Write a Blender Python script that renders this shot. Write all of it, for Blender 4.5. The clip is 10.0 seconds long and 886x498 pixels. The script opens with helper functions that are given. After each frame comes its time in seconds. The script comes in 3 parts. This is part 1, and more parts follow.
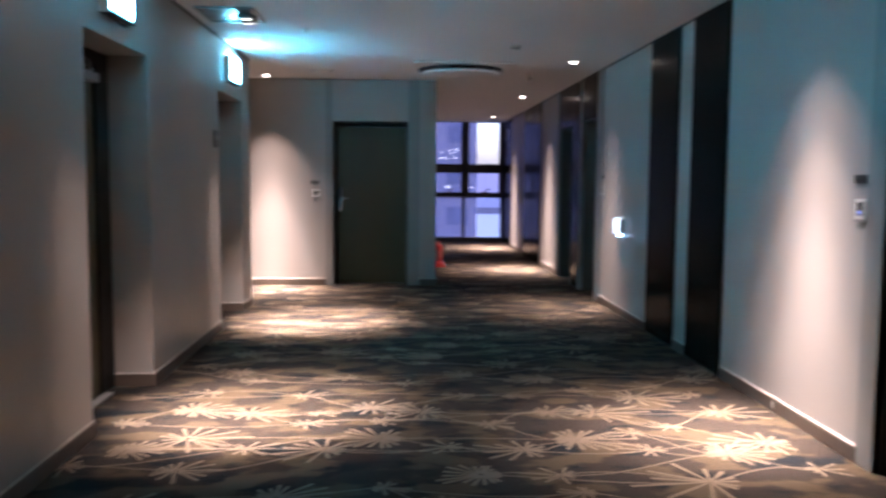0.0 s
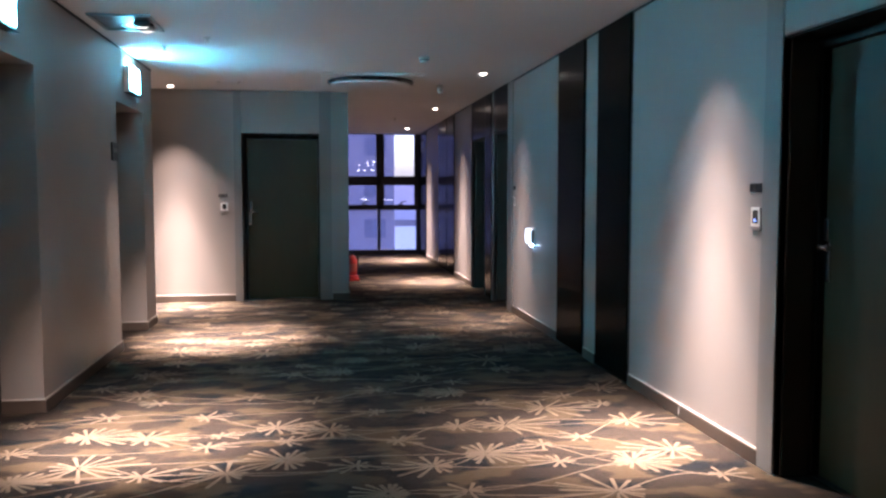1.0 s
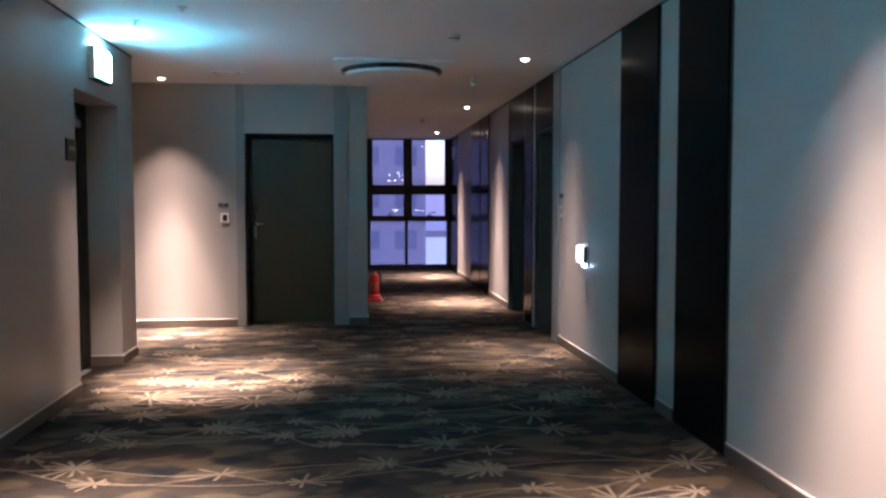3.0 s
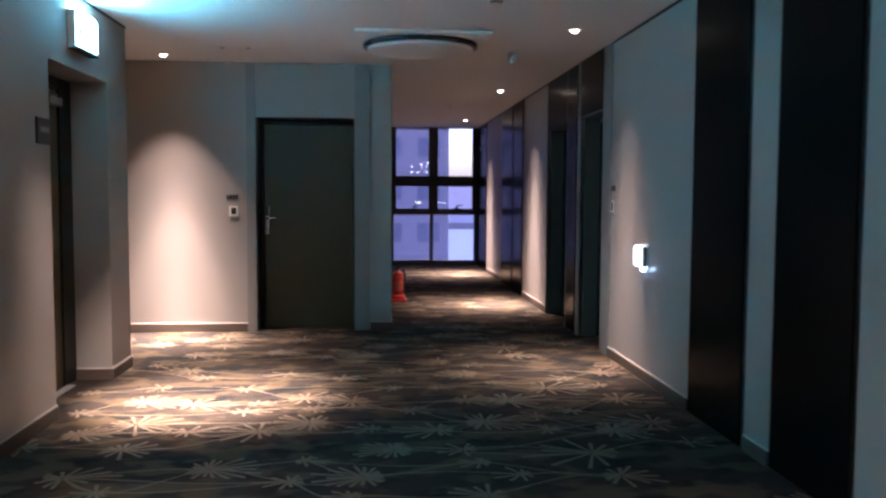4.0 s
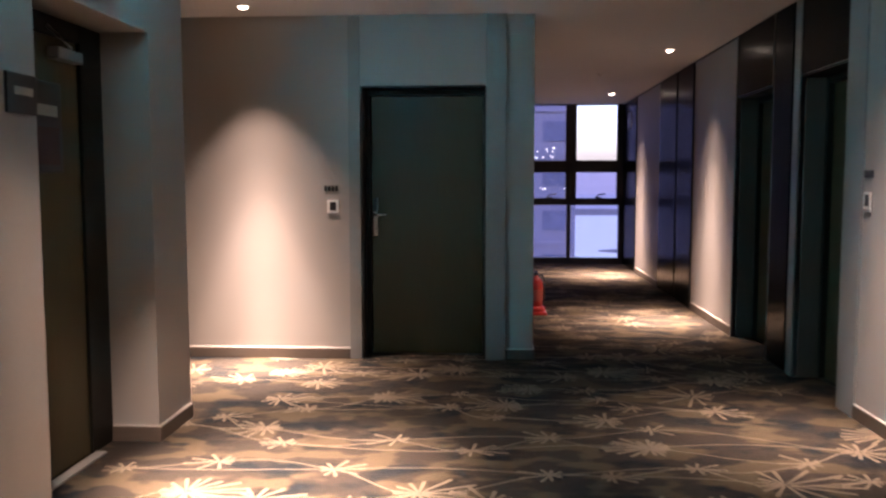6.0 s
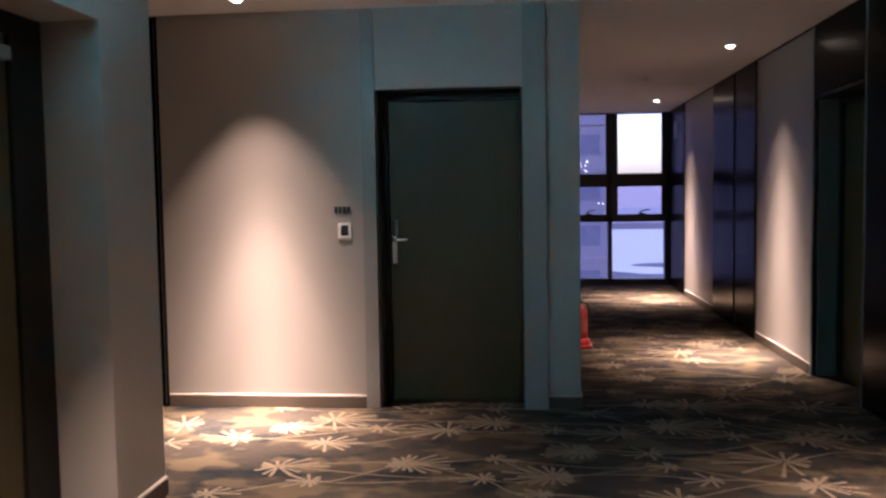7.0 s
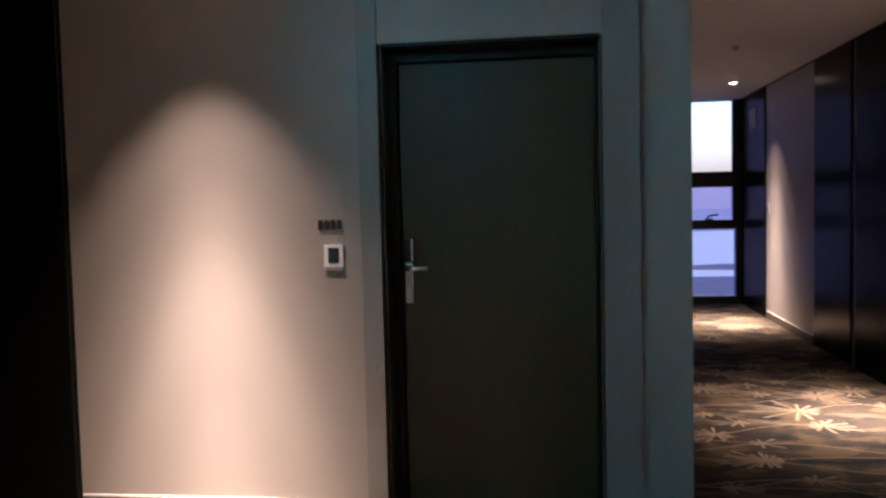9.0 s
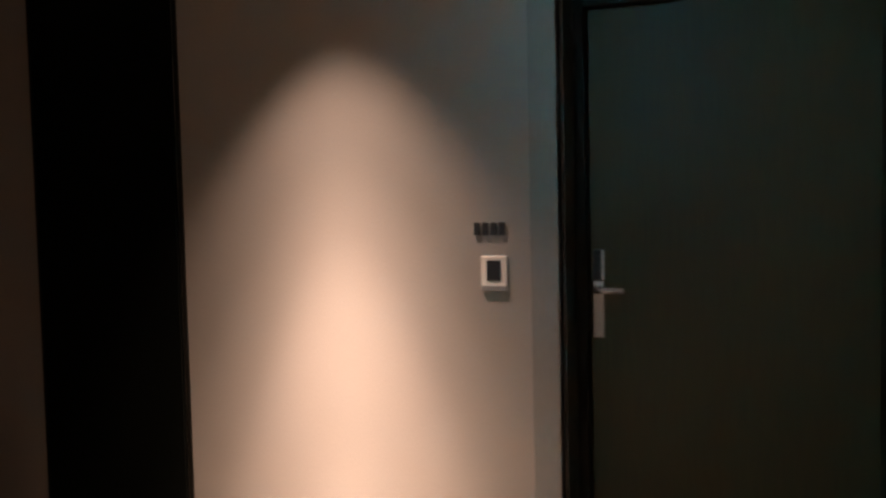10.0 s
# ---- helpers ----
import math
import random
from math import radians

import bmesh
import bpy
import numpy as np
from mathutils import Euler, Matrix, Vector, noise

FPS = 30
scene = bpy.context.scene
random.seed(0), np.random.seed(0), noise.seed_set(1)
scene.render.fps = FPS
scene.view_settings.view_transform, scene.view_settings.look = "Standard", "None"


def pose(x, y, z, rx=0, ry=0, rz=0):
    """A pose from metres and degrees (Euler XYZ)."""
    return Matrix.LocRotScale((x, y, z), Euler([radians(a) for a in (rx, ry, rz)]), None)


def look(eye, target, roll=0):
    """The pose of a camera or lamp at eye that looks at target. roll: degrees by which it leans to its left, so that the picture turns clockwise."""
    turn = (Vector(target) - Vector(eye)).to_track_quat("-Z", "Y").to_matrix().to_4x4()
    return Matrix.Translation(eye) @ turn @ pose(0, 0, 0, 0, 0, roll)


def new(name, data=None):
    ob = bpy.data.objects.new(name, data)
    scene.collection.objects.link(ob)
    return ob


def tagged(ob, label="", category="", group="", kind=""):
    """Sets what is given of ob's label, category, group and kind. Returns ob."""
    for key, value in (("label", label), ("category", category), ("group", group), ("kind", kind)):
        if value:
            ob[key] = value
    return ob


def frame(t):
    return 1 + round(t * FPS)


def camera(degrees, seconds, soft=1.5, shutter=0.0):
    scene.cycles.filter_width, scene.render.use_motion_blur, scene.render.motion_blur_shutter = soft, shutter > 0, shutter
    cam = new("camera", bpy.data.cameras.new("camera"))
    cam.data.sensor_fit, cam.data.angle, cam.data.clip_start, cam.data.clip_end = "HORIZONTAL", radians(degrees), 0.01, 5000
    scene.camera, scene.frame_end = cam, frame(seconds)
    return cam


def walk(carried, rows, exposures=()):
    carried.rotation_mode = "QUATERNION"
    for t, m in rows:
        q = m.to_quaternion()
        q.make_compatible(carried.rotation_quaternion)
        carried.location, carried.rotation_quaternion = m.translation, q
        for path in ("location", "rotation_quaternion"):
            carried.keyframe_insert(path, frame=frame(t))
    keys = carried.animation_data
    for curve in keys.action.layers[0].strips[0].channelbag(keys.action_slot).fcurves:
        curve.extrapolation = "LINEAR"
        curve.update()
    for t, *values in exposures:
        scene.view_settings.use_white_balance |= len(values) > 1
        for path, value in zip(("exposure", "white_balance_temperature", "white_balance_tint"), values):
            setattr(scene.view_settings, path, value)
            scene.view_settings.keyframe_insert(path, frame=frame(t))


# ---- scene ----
cam = camera(55.9, 10.0, soft=2.5, shutter=0.5)
PATH = [
    (0, (-0.062, 0.319, 1.365), (0.038, 2.309, 1.198), 0.5),
    (0.5, (-0.022, 0.323, 1.368), (0.275, 2.295, 1.222), 0.3),
    (1, (0.02, 0.39, 1.362), (0.311, 2.364, 1.225), 0.0),
    (1.5, (0.069, 0.674, 1.382), (0.357, 2.649, 1.26), -0.3),
    (2, (0.134, 0.99, 1.354), (0.436, 2.964, 1.244), -0.5),
    (2.5, (0.219, 1.379, 1.339), (0.473, 3.36, 1.23), -0.3),
    (4, (0.211, 2.759, 1.346), (0.375, 4.748, 1.216), 0.3),
    (4.5, (0.183, 3.244, 1.33), (0.254, 5.238, 1.18), 0.2),
    (5, (0.16, 3.758, 1.334), (0.077, 5.749, 1.171), 0.3),
    (5.5, (0.118, 4.224, 1.354), (0.019, 6.214, 1.181), 0.3),
    (7, (0.048, 5.624, 1.388), (-0.155, 7.61, 1.263), -0.9),
    (7.5, (-0.012, 6.079, 1.389), (-0.227, 8.064, 1.272), -0.9),
    (8, (-0.075, 6.52, 1.401), (-0.304, 8.504, 1.286), -1.3),
    (8.5, (-0.116, 6.995, 1.404), (-0.363, 8.976, 1.289), -1.3),
    (9, (-0.185, 7.450, 1.405), (-0.452, 9.428, 1.290), -1.35),
]
LAST = [  # seconds, place, pitch, lean, yaw
    (9.5, (-0.19, 7.955, 1.404), -3.10, 1.15, 15.78),
    (10.0, (-0.282, 8.44, 1.390), -2.95, 1.294, 22.092),
]
walk(cam, [(t, look(eye, target, roll)) for t, eye, target, roll in PATH]
     + [(t, pose(*eye, 90 + pitch, lean, yaw)) for t, eye, pitch, lean, yaw in LAST],
     exposures=[(0.0, 0.05, 5600, 13), (2.5, -0.05, 5900, 15), (4.0, -0.07, 5850, 15), (5.0, -0.07, 6400, 15), (7.0, -0.15, 6200, 14), (9.0, -0.38, 6100, 12), (10.0, -0.5, 6900, 14)])

# ---- world and exposure ----
world = bpy.data.worlds.new("dusk_sky")
scene.world = world
world.use_nodes = True
wn = world.node_tree
sky = wn.nodes.new("ShaderNodeTexSky")
sky.sky_type = "NISHITA"
sky.sun_disc = False
sky.sun_elevation = radians(14.0)
sky.sun_rotation = radians(200)
sky.dust_density = 2.0
tint = wn.nodes.new("ShaderNodeVectorMath")
tint.operation = "MULTIPLY"
tint.inputs[1].default_value = (0.90, 0.82, 1.25)
wn.links.new(sky.outputs[0], tint.inputs[0])
wn.links.new(tint.outputs[0], wn.nodes["Background"].inputs[0])
wn.nodes["Background"].inputs[1].default_value = 0.4

# plan, metres
RW, LW, FW, CEIL = 2.166, -1.675, 11.0, 2.605
WARM, COOL = (1.0, 0.705, 0.555), (0.15, 0.72, 1.0)


# ---- materials ----
def mat(name, color, rough=0.5, metal=0.0, vary=0.12, scale=(3, 3, 3), grain=(60, 60, 60), bump=0.0, rough_vary=0.08, spec=0.5, coat=0.0):
    """Principled paint with large and fine variation, at real size (object coordinates in metres)."""
    m = bpy.data.materials.new(name)
    m.use_nodes = True
    nt = m.node_tree
    b = nt.nodes["Principled BSDF"]
    co = nt.nodes.new("ShaderNodeTexCoord")

    def tex(s, detail):
        mp = nt.nodes.new("ShaderNodeMapping")
        mp.inputs["Scale"].default_value = s
        nt.links.new(co.outputs["Object"], mp.inputs[0])
        n = nt.nodes.new("ShaderNodeTexNoise")
        n.inputs["Scale"].default_value = 1.0
        n.inputs["Detail"].default_value = detail
        nt.links.new(mp.outputs[0], n.inputs["Vector"])
        return n
    big, fine = tex(scale, 4), tex(grain, 3)
    add = nt.nodes.new("ShaderNodeMath")
    add.operation = "ADD"
    nt.links.new(big.outputs[0], add.inputs[0])
    nt.links.new(fine.outputs[0], add.inputs[1])
    ramp = nt.nodes.new("ShaderNodeMapRange")
    ramp.inputs["From Min"].default_value, ramp.inputs["From Max"].default_value = 0.6, 1.4
    ramp.inputs["To Min"].default_value, ramp.inputs["To Max"].default_value = 1 - vary, 1 + vary
    nt.links.new(add.outputs[0], ramp.inputs[0])
    mul = nt.nodes.new("ShaderNodeVectorMath")
    mul.operation = "SCALE"
    mul.inputs[0].default_value = color
    nt.links.new(ramp.outputs[0], mul.inputs["Scale"])
    nt.links.new(mul.outputs[0], b.inputs["Base Color"])
    rr = nt.nodes.new("ShaderNodeMapRange")
    rr.inputs["From Min"].default_value, rr.inputs["From Max"].default_value = 0.3, 0.7
    rr.inputs["To Min"].default_value, rr.inputs["To Max"].default_value = max(rough - rough_vary, 0.02), min(rough + rough_vary, 1)
    nt.links.new(big.outputs[0], rr.inputs[0])
    nt.links.new(rr.outputs[0], b.inputs["Roughness"])
    b.inputs["Metallic"].default_value = metal
    b.inputs["Specular IOR Level"].default_value = spec
    b.inputs["Coat Weight"].default_value = coat
    if bump:
        bp = nt.nodes.new("ShaderNodeBump")
        bp.inputs["Strength"].default_value, bp.inputs["Distance"].default_value = bump, 0.002
        nt.links.new(fine.outputs[0], bp.inputs["Height"])
        nt.links.new(bp.outputs[0], b.inputs["Normal"])
    return m


def glow(name, color, strength):
    m = bpy.data.materials.new(name)
    m.use_nodes = True
    b = m.node_tree.nodes["Principled BSDF"]
    b.inputs["Base Color"].default_value = (0.8, 0.8, 0.8, 1)
    b.inputs["Emission Color"].default_value = (*color, 1)
    b.inputs["Emission Strength"].default_value = strength
    return m


WALL = mat("wall_vinyl", (0.272, 0.252, 0.235), 0.46, vary=0.07, scale=(1.2, 1.2, 1.2), grain=(220, 220, 90), bump=0.2, spec=0.6)
CEILING = mat("ceiling_paint", (0.78, 0.77, 0.77), 0.85, vary=0.04, scale=(0.8, 0.8, 0.8), grain=(90, 90, 90), bump=0.1, spec=0.2)
PANEL = mat("black_laminate", (0.0038, 0.0046, 0.0040), 0.21, vary=0.18, scale=(2, 2, 0.5), grain=(150, 150, 4), rough_vary=0.03, spec=0.04)
LEAF = mat("door_laminate", (0.050, 0.039, 0.016), 0.48, vary=0.22, scale=(3, 3, 0.4), grain=(170, 170, 5), bump=0.12, spec=0.3)
LINING = mat("brown_lining", (0.060, 0.050, 0.038), 0.45, vary=0.2, scale=(3, 3, 0.4), grain=(170, 170, 5), bump=0.08)
FRAME = mat("dark_door_frame", (0.010, 0.0098, 0.008), 0.45, vary=0.2, grain=(120, 120, 6), bump=0.05, spec=0.15)
TRIM = mat("grey_steel_trim", (0.20, 0.198, 0.19), 0.42, vary=0.08, grain=(80, 80, 20), bump=0.03)
BASE = mat("baseboard_wood", (0.070, 0.054, 0.042), 0.5, vary=0.2, scale=(2, 2, 8), grain=(12, 12, 200), bump=0.1)
BEAD = mat("baseboard_bead", (0.46, 0.43, 0.39), 0.45, vary=0.06)
CHROME = mat("satin_chrome", (0.85, 0.85, 0.85), 0.24, metal=1.0, vary=0.05)
BLACK = mat("black_plastic", (0.012, 0.012, 0.013), 0.3, vary=0.1)
WHITE = mat("white_plastic", (0.66, 0.65, 0.62), 0.4, vary=0.05)
GREYP = mat("grey_plastic", (0.2, 0.2, 0.2), 0.45, vary=0.08)
RED = mat("red_enamel", (0.33, 0.016, 0.012), 0.3, vary=0.12, coat=0.3)
ALU = mat("dark_aluminium", (0.022, 0.022, 0.025), 0.4, metal=0.3, vary=0.15)
SIGN = mat("brown_sign_plate", (0.013, 0.012, 0.011), 0.35, vary=0.15)
PALE = mat("pale_print", (0.25, 0.25, 0.23), 0.6, vary=0.1)
REDPRINT = mat("dull_red_print", (0.05, 0.017, 0.015), 0.6, vary=0.1)
METALDARK = mat("vent_metal", (0.16, 0.19, 0.19), 0.35, metal=0.6, vary=0.15)
EXITGLOW = glow("exit_sign_face_light", COOL, 140.0)
EXITTOP = glow("exit_sign_top_light", (0.36, 0.84, 1.0), 150.0)
EXITGREEN = mat("exit_sign_green", (0.02, 0.30, 0.14), 0.4)
LENS = glow("downlight_lens_light", (1.0, 0.80, 0.62), 22.0)
LAMPGLOW = glow("emergency_lamp_light", (0.80, 0.90, 1.0), 2.6)
FOOTGLOW = glow("foot_lamp_light", (0.45, 0.70, 1.0), 40.0)
BLUELED = glow("blue_led_light", (0.10, 0.25, 1.0), 2.0)
CITYLIGHT = glow("lit_window_light", (0.85, 0.95, 1.0), 2.0)
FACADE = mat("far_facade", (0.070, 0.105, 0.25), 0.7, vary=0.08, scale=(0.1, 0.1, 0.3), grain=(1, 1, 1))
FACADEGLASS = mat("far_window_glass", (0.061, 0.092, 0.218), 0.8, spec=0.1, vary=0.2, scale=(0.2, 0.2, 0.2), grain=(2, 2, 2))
WATER = mat("river_water", (0.60, 0.58, 0.62), 0.35, vary=0.15, scale=(0.004, 0.02, 1), grain=(0.05, 0.3, 1))
BANK = mat("far_bank", (0.16, 0.17, 0.24), 0.9, vary=0.2, scale=(0.01, 0.01, 0.01), grain=(0.1, 0.1, 0.1))

MOTIF = mat("carpet_motif_yarn", (0.130, 0.104, 0.076), 0.95, vary=0.16, scale=(6, 6, 6), grain=(350, 350, 350), bump=0.6, spec=0.1)


def carpet_material():
    """Cut-pile carpet: taupe ground with navy and ochre clouds drawn out across the room, and pile grain."""
    m = bpy.data.materials.new("carpet_pile")
    m.use_nodes = True
    nt = m.node_tree
    b = nt.nodes["Principled BSDF"]
    co = nt.nodes.new("ShaderNodeTexCoord")

    def tex(s, detail, off=0.0):
        mp = nt.nodes.new("ShaderNodeMapping")
        mp.inputs["Scale"].default_value = s
        mp.inputs["Location"].default_value = (off, off, 0)
        nt.links.new(co.outputs["Object"], mp.inputs[0])
        n = nt.nodes.new("ShaderNodeTexNoise")
        n.inputs["Scale"].default_value = 1.0
        n.inputs["Detail"].default_value = detail
        nt.links.new(mp.outputs[0], n.inputs["Vector"])
        return n

    def step(src, lo, hi):
        r = nt.nodes.new("ShaderNodeMapRange")
        r.inputs["From Min"].default_value, r.inputs["From Max"].default_value = lo, hi
        nt.links.new(src, r.inputs[0])
        return r.outputs[0]

    def mix(fac, a, c):
        n = nt.nodes.new("ShaderNodeMix")
        n.data_type = "RGBA"
        nt.links.new(fac, n.inputs[0])
        if isinstance(a, tuple):
            n.inputs[6].default_value = (*a, 1)
        else:
            nt.links.new(a, n.inputs[6])
        n.inputs[7].default_value = (*c, 1)
        return n.outputs[2]
    clouds, ochre, fine = tex((3.0, 4.4, 1), 2), tex((3.4, 5.2, 1), 2, 7.3), tex((420, 420, 420), 2)
    c = mix(step(clouds.outputs[0], 0.52, 0.64), (0.023, 0.0188, 0.0155), (0.0062, 0.008, 0.0102))
    c = mix(step(ochre.outputs[0], 0.50, 0.58), c, (0.055, 0.042, 0.0265))
    mul = nt.nodes.new("ShaderNodeVectorMath")
    mul.operation = "SCALE"
    nt.links.new(c, mul.inputs[0])
    g = nt.nodes.new("ShaderNodeMapRange")
    g.inputs["From Min"].default_value, g.inputs["From Max"].default_value = 0.3, 0.7
    g.inputs["To Min"].default_value, g.inputs["To Max"].default_value = 0.75, 1.25
    nt.links.new(fine.outputs[0], g.inputs[0])
    nt.links.new(g.outputs[0], mul.inputs["Scale"])
    nt.links.new(mul.outputs[0], b.inputs["Base Color"])
    b.inputs["Roughness"].default_value = 0.95
    b.inputs["Specular IOR Level"].default_value = 0.1
    bp = nt.nodes.new("ShaderNodeBump")
    bp.inputs["Strength"].default_value, bp.inputs["Distance"].default_value = 0.6, 0.003
    nt.links.new(fine.outputs[0], bp.inputs["Height"])
    nt.links.new(bp.outputs[0], b.inputs["Normal"])
    return m


CARPET = carpet_material()


def glass_material():
    m = bpy.data.materials.new("window_glass")
    m.use_nodes = True
    b = m.node_tree.nodes["Principled BSDF"]
    b.inputs["Base Color"].default_value = (0.93, 0.95, 1.0, 1)
    b.inputs["Transmission Weight"].default_value = 1.0
    b.inputs["Roughness"].default_value = 0.0
    b.inputs["IOR"].default_value = 1.2
    return m


GLASS = glass_material()


# ---- mesh helpers ----
def box(bm, x0, y0, z0, x1, y1, z1, bevel=0.0):
    vs = [bm.verts.new((x, y, z)) for x in (x0, x1) for y in (y0, y1) for z in (z0, z1)]
    fs = [bm.faces.new([vs[i] for i in q]) for q in ((0, 1, 3, 2), (4, 6, 7, 5), (0, 4, 5, 1), (2, 3, 7, 6), (0, 2, 6, 4), (1, 5, 7, 3))]
    if bevel:
        edges = list({e for f in fs for e in f.edges})
        bmesh.ops.bevel(bm, geom=edges, offset=bevel, segments=2, profile=0.5, affect="EDGES")
    return bm


def lathe(bm, profile, centre=(0, 0, 0), axis="z", seg=24):
    """A turned form: profile of (radius, height)."""
    rings = []
    for r, h in profile:
        ring = []
        for i in range(seg):
            a = 2 * math.pi * i / seg
            p = (r * math.cos(a), r * math.sin(a), h)
            if axis == "y":
                p = (p[0], p[2], p[1])
            elif axis == "x":
                p = (p[2], p[0], p[1])
            ring.append(bm.verts.new(Vector(p) + Vector(centre)))
        rings.append(ring)
    for a, b in zip(rings, rings[1:]):
        for i in range(seg):
            f = bm.faces.new((a[i], a[(i + 1) % seg], b[(i + 1) % seg], b[i]))
            f.smooth = True
    bm.faces.new(rings[0][::-1])
    bm.faces.new(rings[-1])
    return bm


def tube(bm, pts, r, seg=10):
    """A round bar along points."""
    rings = []
    for i, p in enumerate(pts):
        d = (Vector(pts[min(i + 1, len(pts) - 1)]) - Vector(pts[max(i - 1, 0)])).normalized()
        u = d.orthogonal().normalized()
        w = d.cross(u)
        rings.append([bm.verts.new(Vector(p) + r * (math.cos(a) * u + math.sin(a) * w)) for a in (2 * math.pi * k / seg for k in range(seg))])
    for a, b in zip(rings, rings[1:]):
        off = min(range(seg), key=lambda k: (a[0].co - b[k].co).length)
        for i in range(seg):
            f = bm.faces.new((a[i], a[(i + 1) % seg], b[(i + 1 + off) % seg], b[(i + off) % seg]))
            f.smooth = True
    bm.faces.new(rings[0][::-1])
    bm.faces.new(rings[-1])
    return bm


def mesh_object(name, bm, material):
    bmesh.ops.recalc_face_normals(bm, faces=bm.faces)
    me = bpy.data.meshes.new(name)
    bm.to_mesh(me)
    bm.free()
    me.materials.append(material)
    return new(name, me)


def part(name, bm, material, parent, label=""):
    ob = mesh_object(name, bm, material)
    ob.parent = parent
    return tagged(ob, label)


def setting(name, bm, material, label, category):
    return tagged(mesh_object(name, bm, material), label, category, kind="structure")


def thing(name, m, label, category, group="", kind=""):
    ob = new(name)
    ob.empty_display_size = 0.1
    ob.matrix_basis = m
    return tagged(ob, label, category, group, kind)


def B(*boxes, bevel=0.0):
    bm = bmesh.new()
    for b in boxes:
        box(bm, *b, bevel=bevel)
    return bm


# ---- structure ----
floor = setting("floor", B((-2.2, -4.0, -0.12, 2.7, 18.5, 0.0), (-6.5, 9.1, -0.12, -2.2, 11.5, 0.0)), CARPET, "dark taupe and navy patterned hotel carpet", "floor")
setting("ceiling", B((-2.2, -4.0, CEIL, 2.7, 18.5, CEIL + 0.15), (-6.5, 9.1, CEIL, -2.2, 11.5, CEIL + 0.15)), CEILING, "plain white painted plasterboard corridor ceiling", "ceiling")

WT = 0.5  # wall thickness
H = 2.08  # door openings
R1 = (3.10, 4.05)
GA, GB = (9.80, 10.58), (11.14, 12.09)
# long wall with the black panels; openings for three room doors
setting("wall_east", B((RW, -4.0, 0, RW + WT, R1[0], CEIL), (RW, R1[1], 0, RW + WT, GA[0], CEIL), (RW, GA[1], 0, RW + WT, GB[0], CEIL), (RW, GB[1], 0, RW + WT, 18.5, CEIL),
                       (RW, R1[0], H, RW + WT, R1[1], CEIL), (RW, GA[0], H, RW + WT, GA[1], CEIL), (RW, GB[0], H, RW + WT, GB[1], CEIL),
                       (RW + 0.26, R1[0], 0, RW + WT, R1[1], H), (RW + 0.26, GA[0], 0, RW + WT, GA[1], H), (RW + 0.26, GB[0], 0, RW + WT, GB[1], H)), WALL,
        "light greige vinyl-covered corridor wall", "wall")
# wall with the two stair-door recesses
L1, L2, LEND, HL = (4.70, 5.78), (7.83, 8.90), 9.36, 2.125
setting("wall_west", B((LW - WT, -4.0, 0, LW, L1[0], CEIL), (LW - WT, L1[1], 0, LW, L2[0], CEIL), (LW - WT, L2[1], 0, LW, LEND, CEIL),
                       (LW - WT, L1[0], HL, LW, L1[1], CEIL), (LW - WT, L2[0], HL, LW, L2[1], CEIL),
                       (LW - WT, L1[0], 0, LW - 0.33, L1[1], HL), (LW - WT, L2[0], 0, LW - 0.33, L2[1], HL)), WALL,
        "light greige vinyl-covered wall with two door recesses", "wall")
setting("wall_side_passage", B((-6.5, LEND - 0.2, 0, LW - WT, LEND, CEIL)), WALL, "greige wall of the side passage", "wall")
# cross wall with the room door; side of the far corridor
D0, D1 = -0.93, 0.02
setting("wall_cross", B((-6.5, FW, 0, D0, FW + WT, CEIL), (D1, FW, 0, 0.17, FW + WT, CEIL), (D0, FW, H, D1, FW + WT, CEIL), (D0, FW + 0.26, 0, D1, FW + WT, H)), WALL,
        "light greige vinyl-covered cross wall beside a room door", "wall")
setting("wall_column", B((0.17, FW + 0.03, 0, 0.38, FW + WT, CEIL)), WALL, "greige wall end beside the room door", "wall")
setting("wall_far_corridor", B((0.18, FW + WT, 0, 0.38, 18.5, CEIL)), WALL, "greige wall of the far corridor", "wall")
setting("wall_behind", B((-2.2, -4.2, 0, 2.7, -4.0, CEIL)), WALL, "greige wall closing the corridor behind", "wall")
setting("wall_passage_end", B((-6.7, LEND - 0.2, 0, -6.5, FW + WT, CEIL)), WALL, "greige wall at the end of the side passage", "wall")
setting("wall_window_side", B((0.18, 18.5, 0, 0.50, 18.68, CEIL)), ALU, "dark metal cladding beside the end window", "wall")


def skirting(name, run, axis, face, out):
    """Baseboard along one wall, with a pale bead on its top edge; one object for each wall."""
    bm, bead = bmesh.new(), bmesh.new()
    for a, b in run:
        f0, f1 = sorted((face, face + out * 0.014))
        g0, g1 = sorted((face, face + out * 0.009))
        if axis == "y":
            box(bm, f0, a, 0.0, f1, b, 0.078, bevel=0.003)
            box(bead, g0, a, 0.0785, g1, b, 0.087, bevel=0.003)
        else:
            box(bm, a, f0, 0.0, b, f1, 0.078, bevel=0.003)
            box(bead, a, g0, 0.0785, b, g1, 0.087, bevel=0.003)
    ob = setting(name, bm, BASE, "low dark brown wooden baseboard with a pale top bead", "baseboard")
    part("bead", bead, BEAD, ob, "pale sealant bead")


